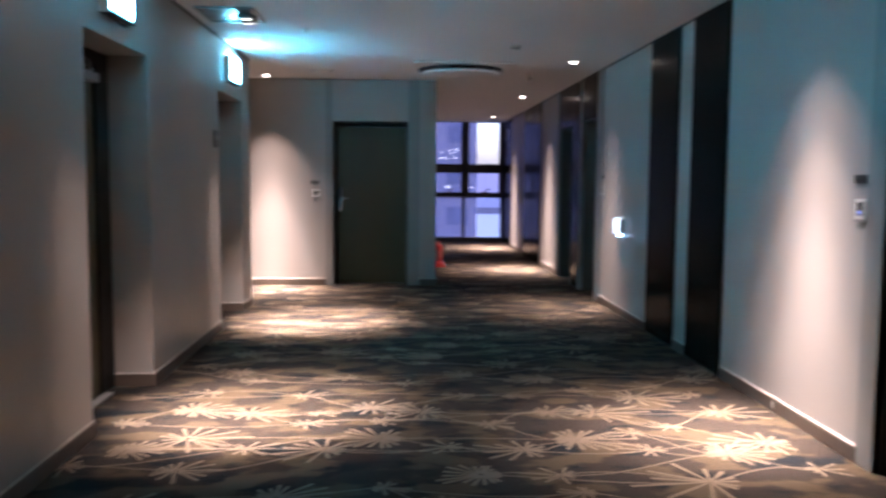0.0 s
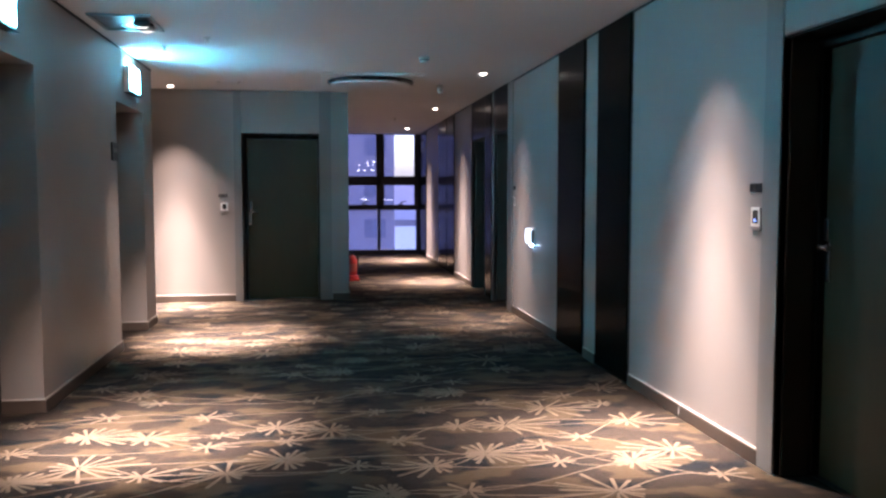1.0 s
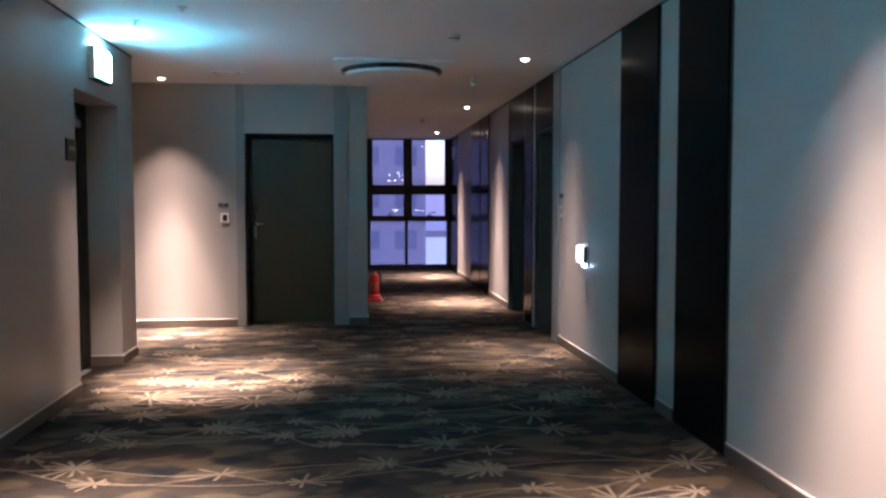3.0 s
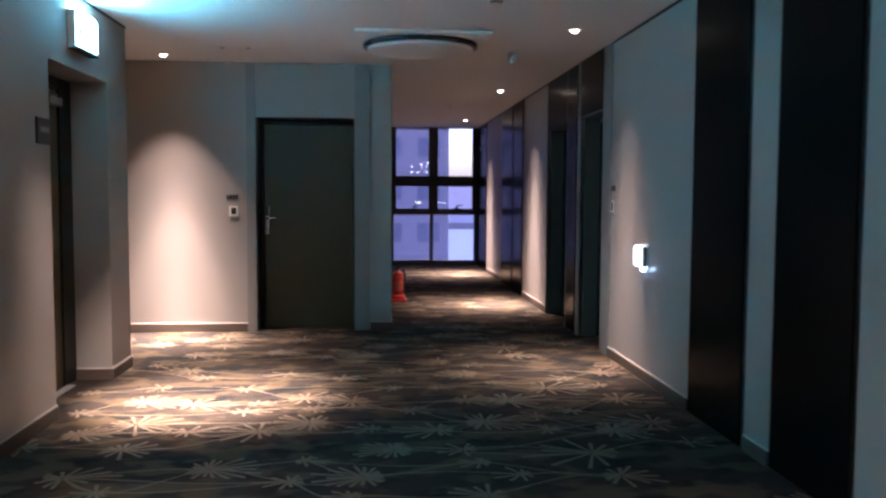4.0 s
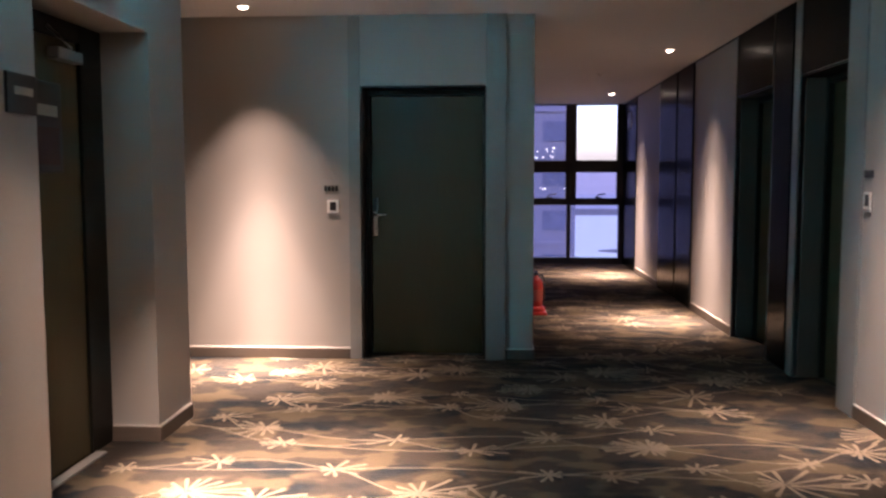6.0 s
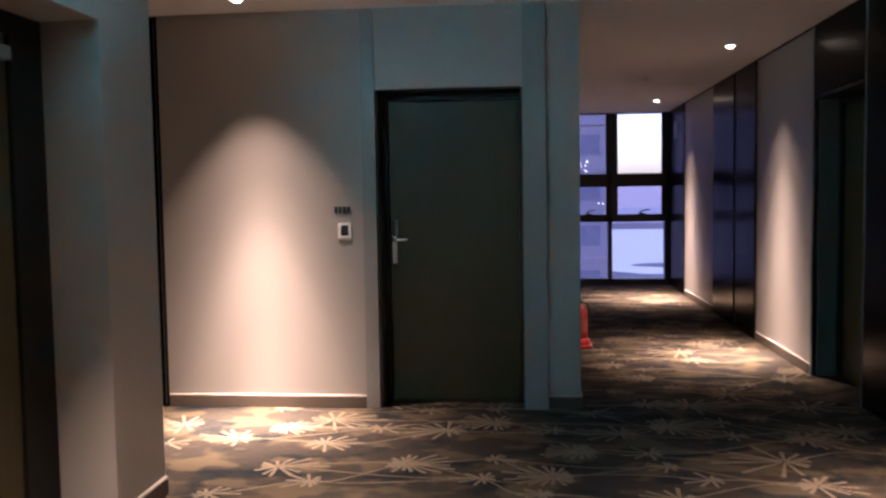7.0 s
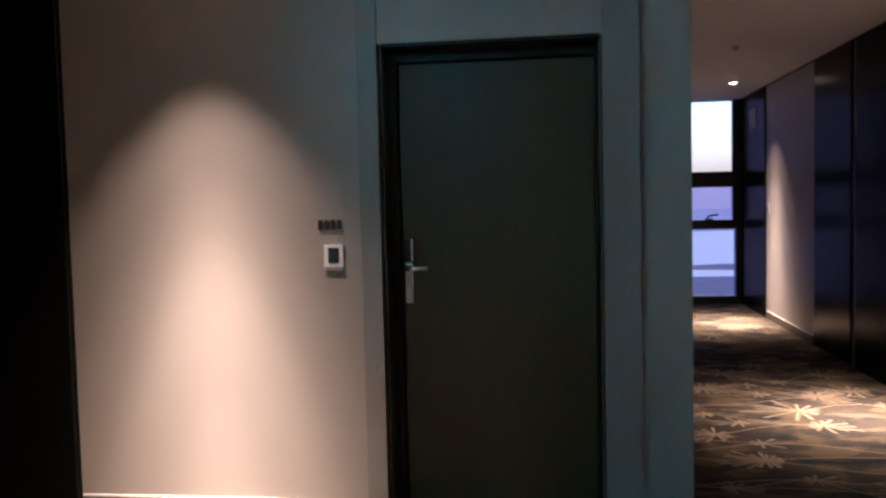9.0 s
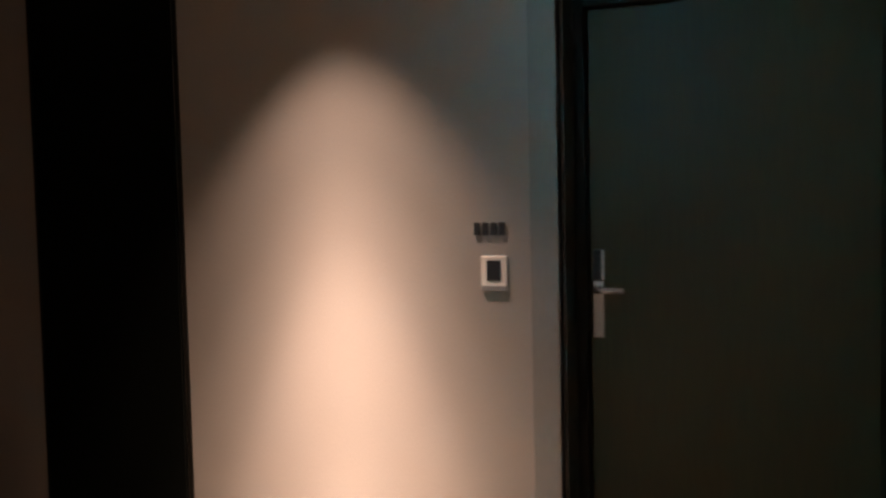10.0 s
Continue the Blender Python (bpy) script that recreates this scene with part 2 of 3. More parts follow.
skirting("baseboard_east", [(-4, R1[0] - 0.16), (4.19, 5.955), (6.69, 6.975), (7.765, 9.56), (12.13, 13.64), (15.47, 17.2)], "y", RW, -1)
skirting("baseboard_west", [(-4, L1[0]), (L1[1], L2[0]), (L2[1], LEND)], "y", LW, 1)
skirting("baseboard_return", [(LW - 0.25, LW + 0.014)], "x", L1[1], -1)
skirting("baseboard_return", [(LW - 0.25, LW + 0.014)], "x", L2[1], -1)
skirting("baseboard_cross", [(-6.5, -3.14), (-2.375, -1.022)], "x", FW, -1)
skirting("baseboard_column", [(0.175, 0.38)], "x", FW + 0.03, -1)
skirting("baseboard_far_corridor", [(FW + 0.04, 18.48)], "y", 0.38, 1)


def shadow_gap(name, boxes):
    setting(name, B(*boxes), FRAME, "thin dark shadow-gap strip under the ceiling", "trim")


shadow_gap("trim_east", [(RW - 0.006, -4, CEIL - 0.018, RW, 18.48, CEIL - 0.002)])
shadow_gap("trim_west", [(LW, -4, CEIL - 0.018, LW + 0.006, LEND, CEIL - 0.002)])

# end window, floor to ceiling
WY = 18.5
window = setting("window_1", B((0.50, WY, 0.0, 0.575, WY + 0.12, CEIL), (2.10, WY, 0.0, RW + 0.06, WY + 0.12, CEIL), (1.258, WY, 0.0, 1.32, WY + 0.12, CEIL),
                              (0.575, WY, 0.0, 2.10, WY + 0.12, 0.10), (0.575, WY, CEIL - 0.008, 2.10, WY + 0.12, CEIL),
                              (0.575, WY, 1.51, 2.10, WY + 0.12, 1.68), (0.575, WY, 0.965, 2.10, WY + 0.12, 1.065), bevel=0.004), ALU,
                 "tall dark aluminium window looking on a city at dusk", "window")
for x0, x1, wl, wr in ((0.575, 1.258, 0.045, 0.028), (1.32, 2.10, 0.085, 0.042)):
    for z0, z1, sash in ((1.68, CEIL - 0.008, True), (1.065, 1.51, True), (0.10, 0.965, False)):
        if sash:
            part("sash", B((x0 - 0.01, WY - 0.015, z0 - 0.01, x0 + wl, WY + 0.05, z1 + 0.005), (x1 - wr, WY - 0.015, z0 - 0.01, x1 + 0.01, WY + 0.05, z1 + 0.005),
                           (x0 + wl, WY - 0.015, z0 - 0.01, x1 - wr, WY + 0.05, z0 + 0.015), (x0 + wl, WY - 0.015, z1 - 0.012, x1 - wr, WY + 0.05, z1 + 0.005)), ALU, window)
        gl, gr = (wl, wr) if sash else (0.008, 0.008)
        pane = part("pane", B((x0 + gl * 0.8, WY + 0.022, z0 + 0.010, x1 - gr * 0.8, WY + 0.028, z1 - 0.010)), GLASS, window, "clear glass pane")
        pane.visible_shadow = False
    mid = (x0 + x1) / 2 + 0.05
    bm = B((mid - 0.05, WY - 0.04, 1.075, mid + 0.05, WY - 0.015, 1.10), bevel=0.004)
    tube(bm, [(mid - 0.03, WY - 0.05, 1.10), (mid, WY - 0.07, 1.135), (mid + 0.11, WY - 0.07, 1.15)], 0.011)
    part("latch", bm, ALU, window, "black window latch")


# ---- doors and panels ----
def room_door(name, m, width, label, trims=(0.085, 0.15), flip=False, transom=WALL, handle=True, depth=0.2, hinge=0.05):
    """A room door set back in its opening. Local x runs along the wall from the lock side, local -y faces the corridor."""
    d = thing(name, m, label, "door", "room doors", "structure")
    s = -1 if flip else 1

    def bx(x0, y0, z0, x1, y1, z1, bevel=0.0):
        a, c = sorted((s * x0, s * x1))
        return B((a, y0, z0, c, y1, z1), bevel=bevel)
    t0, t1 = trims
    part("side_trim", bx(-t0, -0.012, 0, 0.0, 0.03, CEIL - 0.003, 0.003), TRIM, d, "grey metal side trim")
    part("side_trim", bx(width, -0.012, 0, width + t1, 0.03, CEIL - 0.003, 0.003), TRIM, d, "grey metal side trim")
    part("transom_panel", bx(0.004, -0.006, H + 0.006, width - 0.004, 0.02, CEIL - 0.004, 0.002), transom, d, "plain panel over the door")
    part("lining", bx(0.0, 0.031, 0, 0.012, depth + 0.055, H, 0.001), LINING, d)
    part("lining", bx(width - 0.012, 0.031, 0, width, depth + 0.055, H, 0.001), LINING, d)
    part("head_lining", bx(0.012, 0.0, H - 0.012, width - 0.012, depth + 0.055, H + 0.003, 0.001), FRAME, d)
    fb = bmesh.new()
    for a, b, c, e in ((0.012, 0, 0.05, H - 0.012), (width - hinge, 0, width - 0.012, H - 0.012), (0.05, H - 0.055, width - hinge, H - 0.012)):
        u, v = sorted((s * a, s * c))
        box(fb, u, depth - 0.035, b, v, depth + 0.05, e, bevel=0.003)
    part("door_frame", fb, FRAME, d, "dark steel door frame")
    leaf = part("leaf", bx(0.053, depth, 0.008, width - hinge - 0.003, depth + 0.045, H - 0.058, 0.003), LEAF, d, "dark brown wood-grain door leaf")
    part("threshold", bx(0.012, depth - 0.035, 0.001, width - 0.012, depth + 0.058, 0.007), FRAME, d)
    if handle:
        lock = part("lock_plate", bx(0.062, depth - 0.012, 0.94, 0.102, depth + 0.001, 1.13, 0.004), CHROME, d, "satin steel lock plate")
        bm = bmesh.new()
        tube(bm, [(s * 0.082, depth - 0.01, 1.105), (s * 0.082, depth - 0.055, 1.105), (s * 0.10, depth - 0.065, 1.105), (s * 0.180, depth - 0.068, 1.105)], 0.0135)
        part("lever", bm, CHROME, lock, "chrome lever handle")
        part("card_reader", bx(0.065, depth - 0.022, 1.135, 0.099, depth + 0.001, 1.235, 0.006), BLACK, d, "black card reader with a chrome edge")
        part("reader_edge", bx(0.094, depth - 0.024, 1.135, 0.106, depth + 0.001, 1.235, 0.002), CHROME, d)
    return d


def east(y):
    return pose(RW, y, 0, 0, 0, -90)


room_door("door_1", pose(D0, FW, 0), D1 - D0, "closed dark brown room door with grey metal trim", trims=(0.092, 0.148), hinge=0.024)
room_door("door_2", east(R1[1]), R1[1] - R1[0], "closed dark brown room door under a teal-grey panel", trims=(0.148, 0.15))
room_door("door_3", east(GA[0]), GA[1] - GA[0], "closed dark room door with a grey side trim", trims=(0.25, 0.11), flip=True, transom=PANEL, depth=0.2, handle=False)
room_door("door_4", east(GB[1]), GB[1] - GB[0], "closed dark room door beside a black panel", trims=(0.03, 0.002), transom=PANEL, depth=0.2, handle=False)


def black_panel(m, width, label, group):
    """A full-height glossy cupboard door; local x along the wall, -y faces out."""
    p = thing("service_panel", m, label, "panel", group, "structure")
    part("panel_frame", B((0, -0.004, 0, 0.02, 0.0, CEIL - 0.004), (width - 0.02, -0.004, 0, width, 0.0, CEIL - 0.004), (0.02, -0.004, 0, width - 0.02, 0.0, 0.02)), FRAME, p)
    part("panel_door", B((0.023, -0.014, 0.012, width - 0.023, -0.002, CEIL - 0.01), bevel=0.003), PANEL, p)
    return p


PL = "tall glossy black service panel reaching the ceiling"
black_panel(east(6.685), 6.685 - 5.96, PL, "pairs of service panels")
black_panel(east(7.765), 7.765 - 6.98, PL, "pairs of service panels")
black_panel(east(14.42), 14.42 - 13.65, PL, "pairs of service panels")
black_panel(east(15.46), 15.46 - 14.46, PL, "pairs of service panels")
black_panel(east(11.13), 11.13 - 10.70, "narrow glossy black panel between two room doors", "panels by the doors")
black_panel(east(18.28), 18.28 - 17.22, "glossy black panel next to the end window", "panels by the window")
black_panel(east(18.48), 18.48 - 18.30, "glossy black panel next to the end window", "panels by the window")
black_panel(pose(-3.13, FW, 0), 0.75, "tall glossy black service panel beside a lit wall", "panels in the passage")


def stair_door(y0, y1):
    """Steel stair door in a recess of the west wall: local x along +y, facing +x."""
    d = thing("door_5" if y0 < 6 else "door_6", pose(LW - 0.25, y0, 0, 0, 0, 90), "closed dark steel stair door in a recess", "door", "stair doors", "structure")
    w = y1 - y0
    # local -y is +x in the world
    part("door_frame", B((0, -0.0, 0, 0.07, 0.07, HL - 0.002), (w - 0.22, -0.0, 0, w, 0.07, HL - 0.002), (0.07, -0.0, HL - 0.09, w - 0.22, 0.07, HL - 0.002), bevel=0.003), FRAME, d, "black steel frame")
    part("leaf", B((0.073, 0.015, 0.006, w - 0.223, 0.06, HL - 0.093), bevel=0.003), LEAF, d, "dark olive steel door leaf")
    closer = part("closer", B((w - 0.50, -0.045, HL - 0.20, w - 0.27, 0.014, HL - 0.145), bevel=0.008), GREYP, d, "grey door closer")
    bm = bmesh.new()
    tube(bm, [(w - 0.40, -0.05, HL - 0.14), (w - 0.62, -0.11, HL - 0.12), (w - 0.52, -0.01, HL - 0.06)], 0.009)
    part("closer_arm", bm, GREYP, closer)
    part("threshold", B((0.03, -0.060, 0.0, w - 0.20, -0.002, 0.010), bevel=0.003), TRIM, d, "grey worn threshold strip")
    part("push_plate", B((0.12, 0.0, 0.95, 0.16, 0.016, 1.15), bevel=0.003), CHROME, d, "steel lock plate")
    return d


stair_door(*L1)
stair_door(*L2)


# ---- fixtures on walls ----
def key_switch(m, led=False):
    """Door chime with a dark window; local -y faces out, origin at its centre on the wall."""
    k = thing("door_chime", m, "small square door chime with a dark window" + (" and a blue light" if led else ""), "door chime", "door chimes")
    part("body", B((-0.044, -0.008, -0.052, 0.044, 0, 0.060), bevel=0.003), WHITE, k, "off-white plastic body")
    part("window", B((-0.024, -0.010, -0.020, 0.024, -0.0075, 0.046), bevel=0.001), BLACK, k, "black glossy window")
    part("lower_key", B((-0.042, -0.010, -0.052, 0.042, -0.0075, -0.036), bevel=0.001), GREYP, k)
    if led:
        part("led", B((-0.008, -0.012, -0.012, 0.008, -0.0098, 0.002)), BLUELED, k, "blue light")
    return k


def number_plate(m):
    """Raised room number, shown as four plain bars on the wall."""
    n = thing("room_number", m, "four small dark raised bars of a room number", "number sign", "room numbers")
    for i in range(4):
        part("bar", B((-0.052 + 0.028 * i, -0.008, -0.021, -0.032 + 0.028 * i, 0, 0.021), bevel=0.002), SIGN, n)
    return n


key_switch(pose(-1.146, FW, 1.165))
number_plate(pose(-1.16, FW, 1.313))
key_switch(east(4.265) @ Matrix.Translation((0, 0, 1.225)), led=True)
number_plate(east(4.275) @ Matrix.Translation((0, 0, 1.382)))
key_switch(east(9.49) @ Matrix.Translation((0, 0, 1.245)))
number_plate(east(9.485) @ Matrix.Translation((0, 0, 1.405)))
key_switch(east(17.12) @ Matrix.Translation((0, 0, 1.22)))


def exit_sign(y0, y1):
    """Lit box sign on the west wall above a stair door."""
    s = thing("exit_sign", pose(LW, (y0 + y1) / 2, 2.365, 0, 0, 90), "bright white lit emergency exit box sign on the wall", "exit sign", "exit signs")
    w = (y1 - y0) / 2
    part("housing", B((-w, -0.05, -0.125, w, 0.0, 0.115), bevel=0.006), WHITE, s, "pale sign housing")
    face = part("face", B((-w + 0.012, -0.054, -0.10, w - 0.012, -0.0505, 0.103)), EXITGLOW, s, "glowing white face")
    bm = bmesh.new()
    cx = -w + 0.075
    lathe(bm, [(0.014, -0.002), (0.014, 0.002)], (cx, -0.0555, 0.06), "y", 12)
    for a, b in (((cx, 0.045), (cx - 0.01, 0.0)), ((cx - 0.01, 0.0), (cx + 0.03, -0.045)), ((cx - 0.01, 0.0), (cx - 0.04, -0.05)), ((cx, 0.035), (cx - 0.045, 0.02)), ((cx, 0.035), (cx + 0.04, 0.01))):
        tube(bm, [(a[0], -0.0555, a[1]), (b[0], -0.0555, b[1])], 0.007, 6)
    part("pictogram", bm, EXITGREEN, face, "green pictogram")
    part("top_diffuser", B((-w + 0.02, -0.046, 0.1155, w - 0.02, -0.008, 0.121), bevel=0.002), EXITTOP, s, "glowing top edge")
    part("lower_lip", B((-w, -0.066, -0.128, w, 0.0, -0.1255)), FRAME, s)
    return s


exit_sign(4.95, 5.36)
exit_sign(8.15, 8.56)

# sign plate at the recess edge and the notice on the stair door
sp = thing("sign_plate", pose(LW, 7.72, 1.695, 0, 0, 90), "small dark square sign plate with pale print", "sign", "")
part("plate", B((-0.10, -0.012, -0.075, 0.10, 0, 0.075), bevel=0.004), SIGN, sp)
part("print", B((-0.055, -0.0135, -0.005, 0.07, -0.0118, 0.025)), PALE, sp, "pale bar of print")
nt_ = thing("notice", pose(LW - 0.265, 8.36, 1.615, 0, 0, 90), "dark framed notice hung on the stair door", "notice", "")
part("board", B((-0.14, -0.010, -0.205, 0.14, 0.0, 0.205), bevel=0.003), SIGN, nt_)
part("print", B((-0.10, -0.0115, 0.05, 0.10, -0.0098, 0.10)), PALE, nt_, "pale bar of print")
part("print", B((-0.11, -0.0115, -0.17, 0.11, -0.0098, 0.0)), REDPRINT, nt_, "dull red picture field")

# portable emergency lamp in its wall holder
el = thing("emergency_lamp", pose(RW, 8.64, 0.91, 0, 0, -90), "small glowing white emergency lamp in a wall holder", "lamp", "")
part("cradle", B((-0.075, -0.012, -0.10, 0.085, 0.0, 0.09), bevel=0.004), WHITE, el)
part("lens", B((-0.072, -0.074, -0.076, 0.028, -0.014, 0.078), bevel=0.024), LAMPGLOW, el, "glowing white lens")
part("holder", B((0.033, -0.040, -0.075, 0.070, -0.012, 0.070), bevel=0.010), GREYP, el, "grey plastic holder")
part("foot_light", B((0.030, -0.046, -0.104, 0.052, -0.020, -0.082), bevel=0.005), FOOTGLOW, el, "small glowing foot light")

# small grey plate high on the panel, standing in for the window's reflection
pq = thing("window_reflection", east(17.8) @ Matrix.Translation((0, -0.014, 2.29)), "small grey plate standing in for the window's reflection on a black panel", "sign", "")
part("plate", B((-0.16, -0.008, -0.12, 0.16, 0, 0.12), bevel=0.003), GREYP, pq)

# white sensor strip in the baseboard
sl = thing("cable_slot", east(5.09) @ Matrix.Translation((0, -0.014, 0.045)), "tiny white upright mark on the baseboard", "mark", "")
part("mark", B((-0.004, -0.0025, -0.022, 0.004, 0.001, 0.022), bevel=0.001), WHITE, sl)


# ---- ceiling fixtures ----
def downlight(x, y, power, away=(-1, 0), core=1.6, wide=0.09):
    """A recessed lamp that washes the wall beside it: narrow cones inside wide ones, leaning away from the wall."""
    d = thing("downlight", pose(x, y, CEIL), "small round recessed warm ceiling downlight", "downlight", "ceiling downlights")
    bm = bmesh.new()
    lathe(bm, [(0.040, -0.001), (0.052, -0.001), (0.052, -0.006), (0.046, -0.010), (0.040, -0.004)], seg=28)
    part("rim", bm, WHITE, d, "white rim")
    bm = bmesh.new()
    lathe(bm, [(0.032, -0.0035), (0.031, -0.009), (0.025, -0.017), (0.012, -0.022)], seg=24)
    part("lens", bm, LENS, d, "glowing warm lens")
    for nm, size, lean, share in (("core", 23, 0, core), ("middle", 39, 2, 0.95), ("beam", 57, 7, 0.46), ("wide", 80, 8, wide)):
        lamp = bpy.data.lights.new(nm, "SPOT")
        lamp.energy, lamp.color, lamp.spot_size, lamp.spot_blend, lamp.shadow_soft_size = power * share, WARM, radians(size), 1.0, 0.03
        ob = new(nm, lamp)
        ob.parent = d
        k = math.tan(radians(lean))
        ob.matrix_basis = look((0, 0, -0.045), (away[0] * k, away[1] * k, -1.045))
    return d


for x, y, power, core in ((1.745, 4.70, 2950, 0.5), (1.735, 9.12, 1050, 0.4), (1.735, 12.86, 2700, 2.0), (1.735, 16.85, 3000, 1.9)):
    downlight(x, y, power, (-0.4, 0), core)
downlight(-1.70, 10.62, 3650, (0, -1), 1.5, 0.16)


def spot_box(y):
    """Shallow ceiling box by the west wall with two spots turned down the corridor."""
    b = thing("spotlight_box", pose(-1.365, y, CEIL), "dark rectangular ceiling box with two turned spotlights", "spotlight", "spotlight boxes")
    part("backing", B((-0.19, -0.26, -0.006, 0.19, 0.26, -0.001)), BLACK, b)
    part("frame", B((-0.215, -0.285, -0.016, -0.185, 0.285, -0.001), (0.185, -0.285, -0.016, 0.215, 0.285, -0.001), (-0.185, -0.285, -0.016, 0.185, -0.255, -0.001), (-0.185, 0.255, -0.016, 0.185, 0.285, -0.001), bevel=0.003), METALDARK, b, "dull metal frame")
    for k in (-0.06, 0.12):
        turn = Matrix.Translation((0.115, k, -0.012)) @ pose(0, 0, 0, 26, 0, 0)
        bm = bmesh.new()
        lathe(bm, [(0.050, 0.010), (0.058, 0.0), (0.058, -0.024), (0.050, -0.026)], seg=24)
        bm.transform(turn)
        head = part("lamp_head", bm, METALDARK, b, "grey metal lamp head")
        bm = bmesh.new()
        lathe(bm, [(0.046, -0.0262), (0.046, -0.029), (0.02, -0.031)], seg=20)
        bm.transform(turn)
        part("lens", bm, LENS, head, "glowing warm lens")
    return b


def spot(parent, place, aim, name, size, e):
    lamp = bpy.data.lights.new(name, "SPOT")
    lamp.energy, lamp.color, lamp.spot_size, lamp.spot_blend, lamp.shadow_soft_size = e, WARM, radians(size), 1.0, 0.03
    ob = new(name, lamp)
    ob.parent = parent
    ob.matrix_basis = look(place, aim)


for y, p in ((6.88, 4900), (3.73, 3300), (0.58, 1400)):
    sb = spot_box(y)
    for k in (-0.06, 0.12):
        spot(sb, (0.115, k + 0.03, -0.07), (0.46, 1.42 + k * 0.3, -CEIL), "core", 36, p * 0.92)
        spot(sb, (0.115, k + 0.03, -0.07), (0.46, 1.42 + k * 0.3, -CEIL), "beam", 54, p * 0.11)

# square cassette with a round outlet
ac = thing("ceiling_air_conditioner", pose(0.59, 9.76, CEIL), "square white ceiling air conditioner with a round outlet", "air conditioner", "")
part("panel", B((-0.53, -0.53, -0.022, 0.53, 0.53, -0.001), bevel=0.008), CEILING, ac, "square white panel")
bm = bmesh.new()
lathe(bm, [(0.45, -0.0225), (0.47, -0.024), (0.475, -0.05), (0.44, -0.062)], seg=64)
part("outlet_ring", bm, BLACK, ac, "black round air outlet")
bm = bmesh.new()
lathe(bm, [(0.438, -0.058), (0.436, -0.072), (0.40, -0.078), (0.2, -0.080)], seg=64)
part("disc", bm, CEILING, ac, "white round centre disc")

def detector(x, y, kind):
    if kind == "sensor":
        d = thing("smoke_detector", pose(x, y, CEIL), "small white round smoke detector on the ceiling", "smoke detector", "ceiling sensors")
        bm = bmesh.new()
        lathe(bm, [(0.052, -0.001), (0.052, -0.012), (0.042, -0.02), (0.040, -0.036), (0.028, -0.046)], seg=24)
        part("body", bm, WHITE, d)
        bm = bmesh.new()
        lathe(bm, [(0.0425, -0.022), (0.0425, -0.032)], seg=24)
        part("mesh_band", bm, GREYP, d, "dark intake band")
    else:
        d = thing("sprinkler", pose(x, y, CEIL), "small metal ceiling sprinkler head", "sprinkler", "ceiling sprinklers")
        bm = bmesh.new()
        lathe(bm, [(0.035, -0.001), (0.033, -0.006), (0.012, -0.010), (0.010, -0.030), (0.022, -0.034), (0.022, -0.037)], seg=18)
        part("head", bm, WHITE, d)


detector(0.99, 8.17, "sensor")
sk = thing("ceiling_speaker", pose(-0.985, 10.18, CEIL), "thin white ceiling plate with two small holes", "speaker", "")
part("plate", B((-0.16, -0.05, -0.006, 0.16, 0.05, -0.001), bevel=0.002), CEILING, sk)
for k in (-0.11, 0.11):
    bm = bmesh.new()
    lathe(bm, [(0.022, -0.0062), (0.020, -0.009)], (k, 0, 0), "z", 16)
    part("port", bm, GREYP, sk)
detector(-1.28, 7.90, "sprinkler")
detector(1.29, 14.6, "sprinkler")
detector(-0.87, 7.45, "sprinkler")
pr = thing("ceiling_sensor", pose(1.43, 10.2, CEIL), "small white cylindrical sensor hanging from the ceiling", "sensor", "")
bm = bmesh.new()
lathe(bm, [(0.034, -0.001), (0.034, -0.07), (0.030, -0.085), (0.018, -0.094)], seg=20)
part("body", bm, WHITE, pr)
bm = bmesh.new()
lathe(bm, [(0.010, -0.002), (0.010, 0.004)], (0, -0.034, -0.06), "y", 12)
part("eye", bm, BLACK, pr)

# ---- fire extinguisher on its stand ----
fe = thing("fire_extinguisher", pose(0.505, 13.25, 0), "red fire extinguisher on a red plastic floor stand", "fire extinguisher", "")
part("stand", B((-0.11, -0.11, 0.0, 0.11, 0.11, 0.035), bevel=0.012), RED, fe, "red plastic stand")
bm = bmesh.new()
lathe(bm, [(0.10, 0.034), (0.092, 0.08), (0.083, 0.085)], seg=24)
part("collar", bm, RED, fe)
bm = bmesh.new()
lathe(bm, [(0.062, 0.036), (0.072, 0.05), (0.073, 0.30), (0.066, 0.345), (0.045, 0.372), (0.024, 0.385), (0.022, 0.40)], seg=28)
cylinder = part("cylinder", bm, RED, fe, "red steel cylinder")
bm = bmesh.new()
lathe(bm, [(0.0735, 0.14), (0.0738, 0.145), (0.0738, 0.255), (0.0735, 0.26)], seg=28)
part("label_band", bm, mat("extinguisher_label", (0.30, 0.06, 0.045), 0.5), cylinder, "faded red label band")
bm = bmesh.new()
lathe(bm, [(0.020, 0.40), (0.020, 0.425), (0.012, 0.435)], seg=16)
part("valve", bm, BLACK, fe, "black valve")
part("grip", B((-0.012, -0.10, 0.435, 0.012, 0.03, 0.447), (-0.010, -0.09, 0.41, 0.010, 0.0, 0.42), bevel=0.003), BLACK, fe)
bm = bmesh.new()
tube(bm, [(0.02, 0.0, 0.41), (0.07, 0.01, 0.40), (0.095, 0.01, 0.33), (0.088, 0.01, 0.2), (0.085, 0.01, 0.12)], 0.009)
part("hose", bm, BLACK, fe, "black hose")

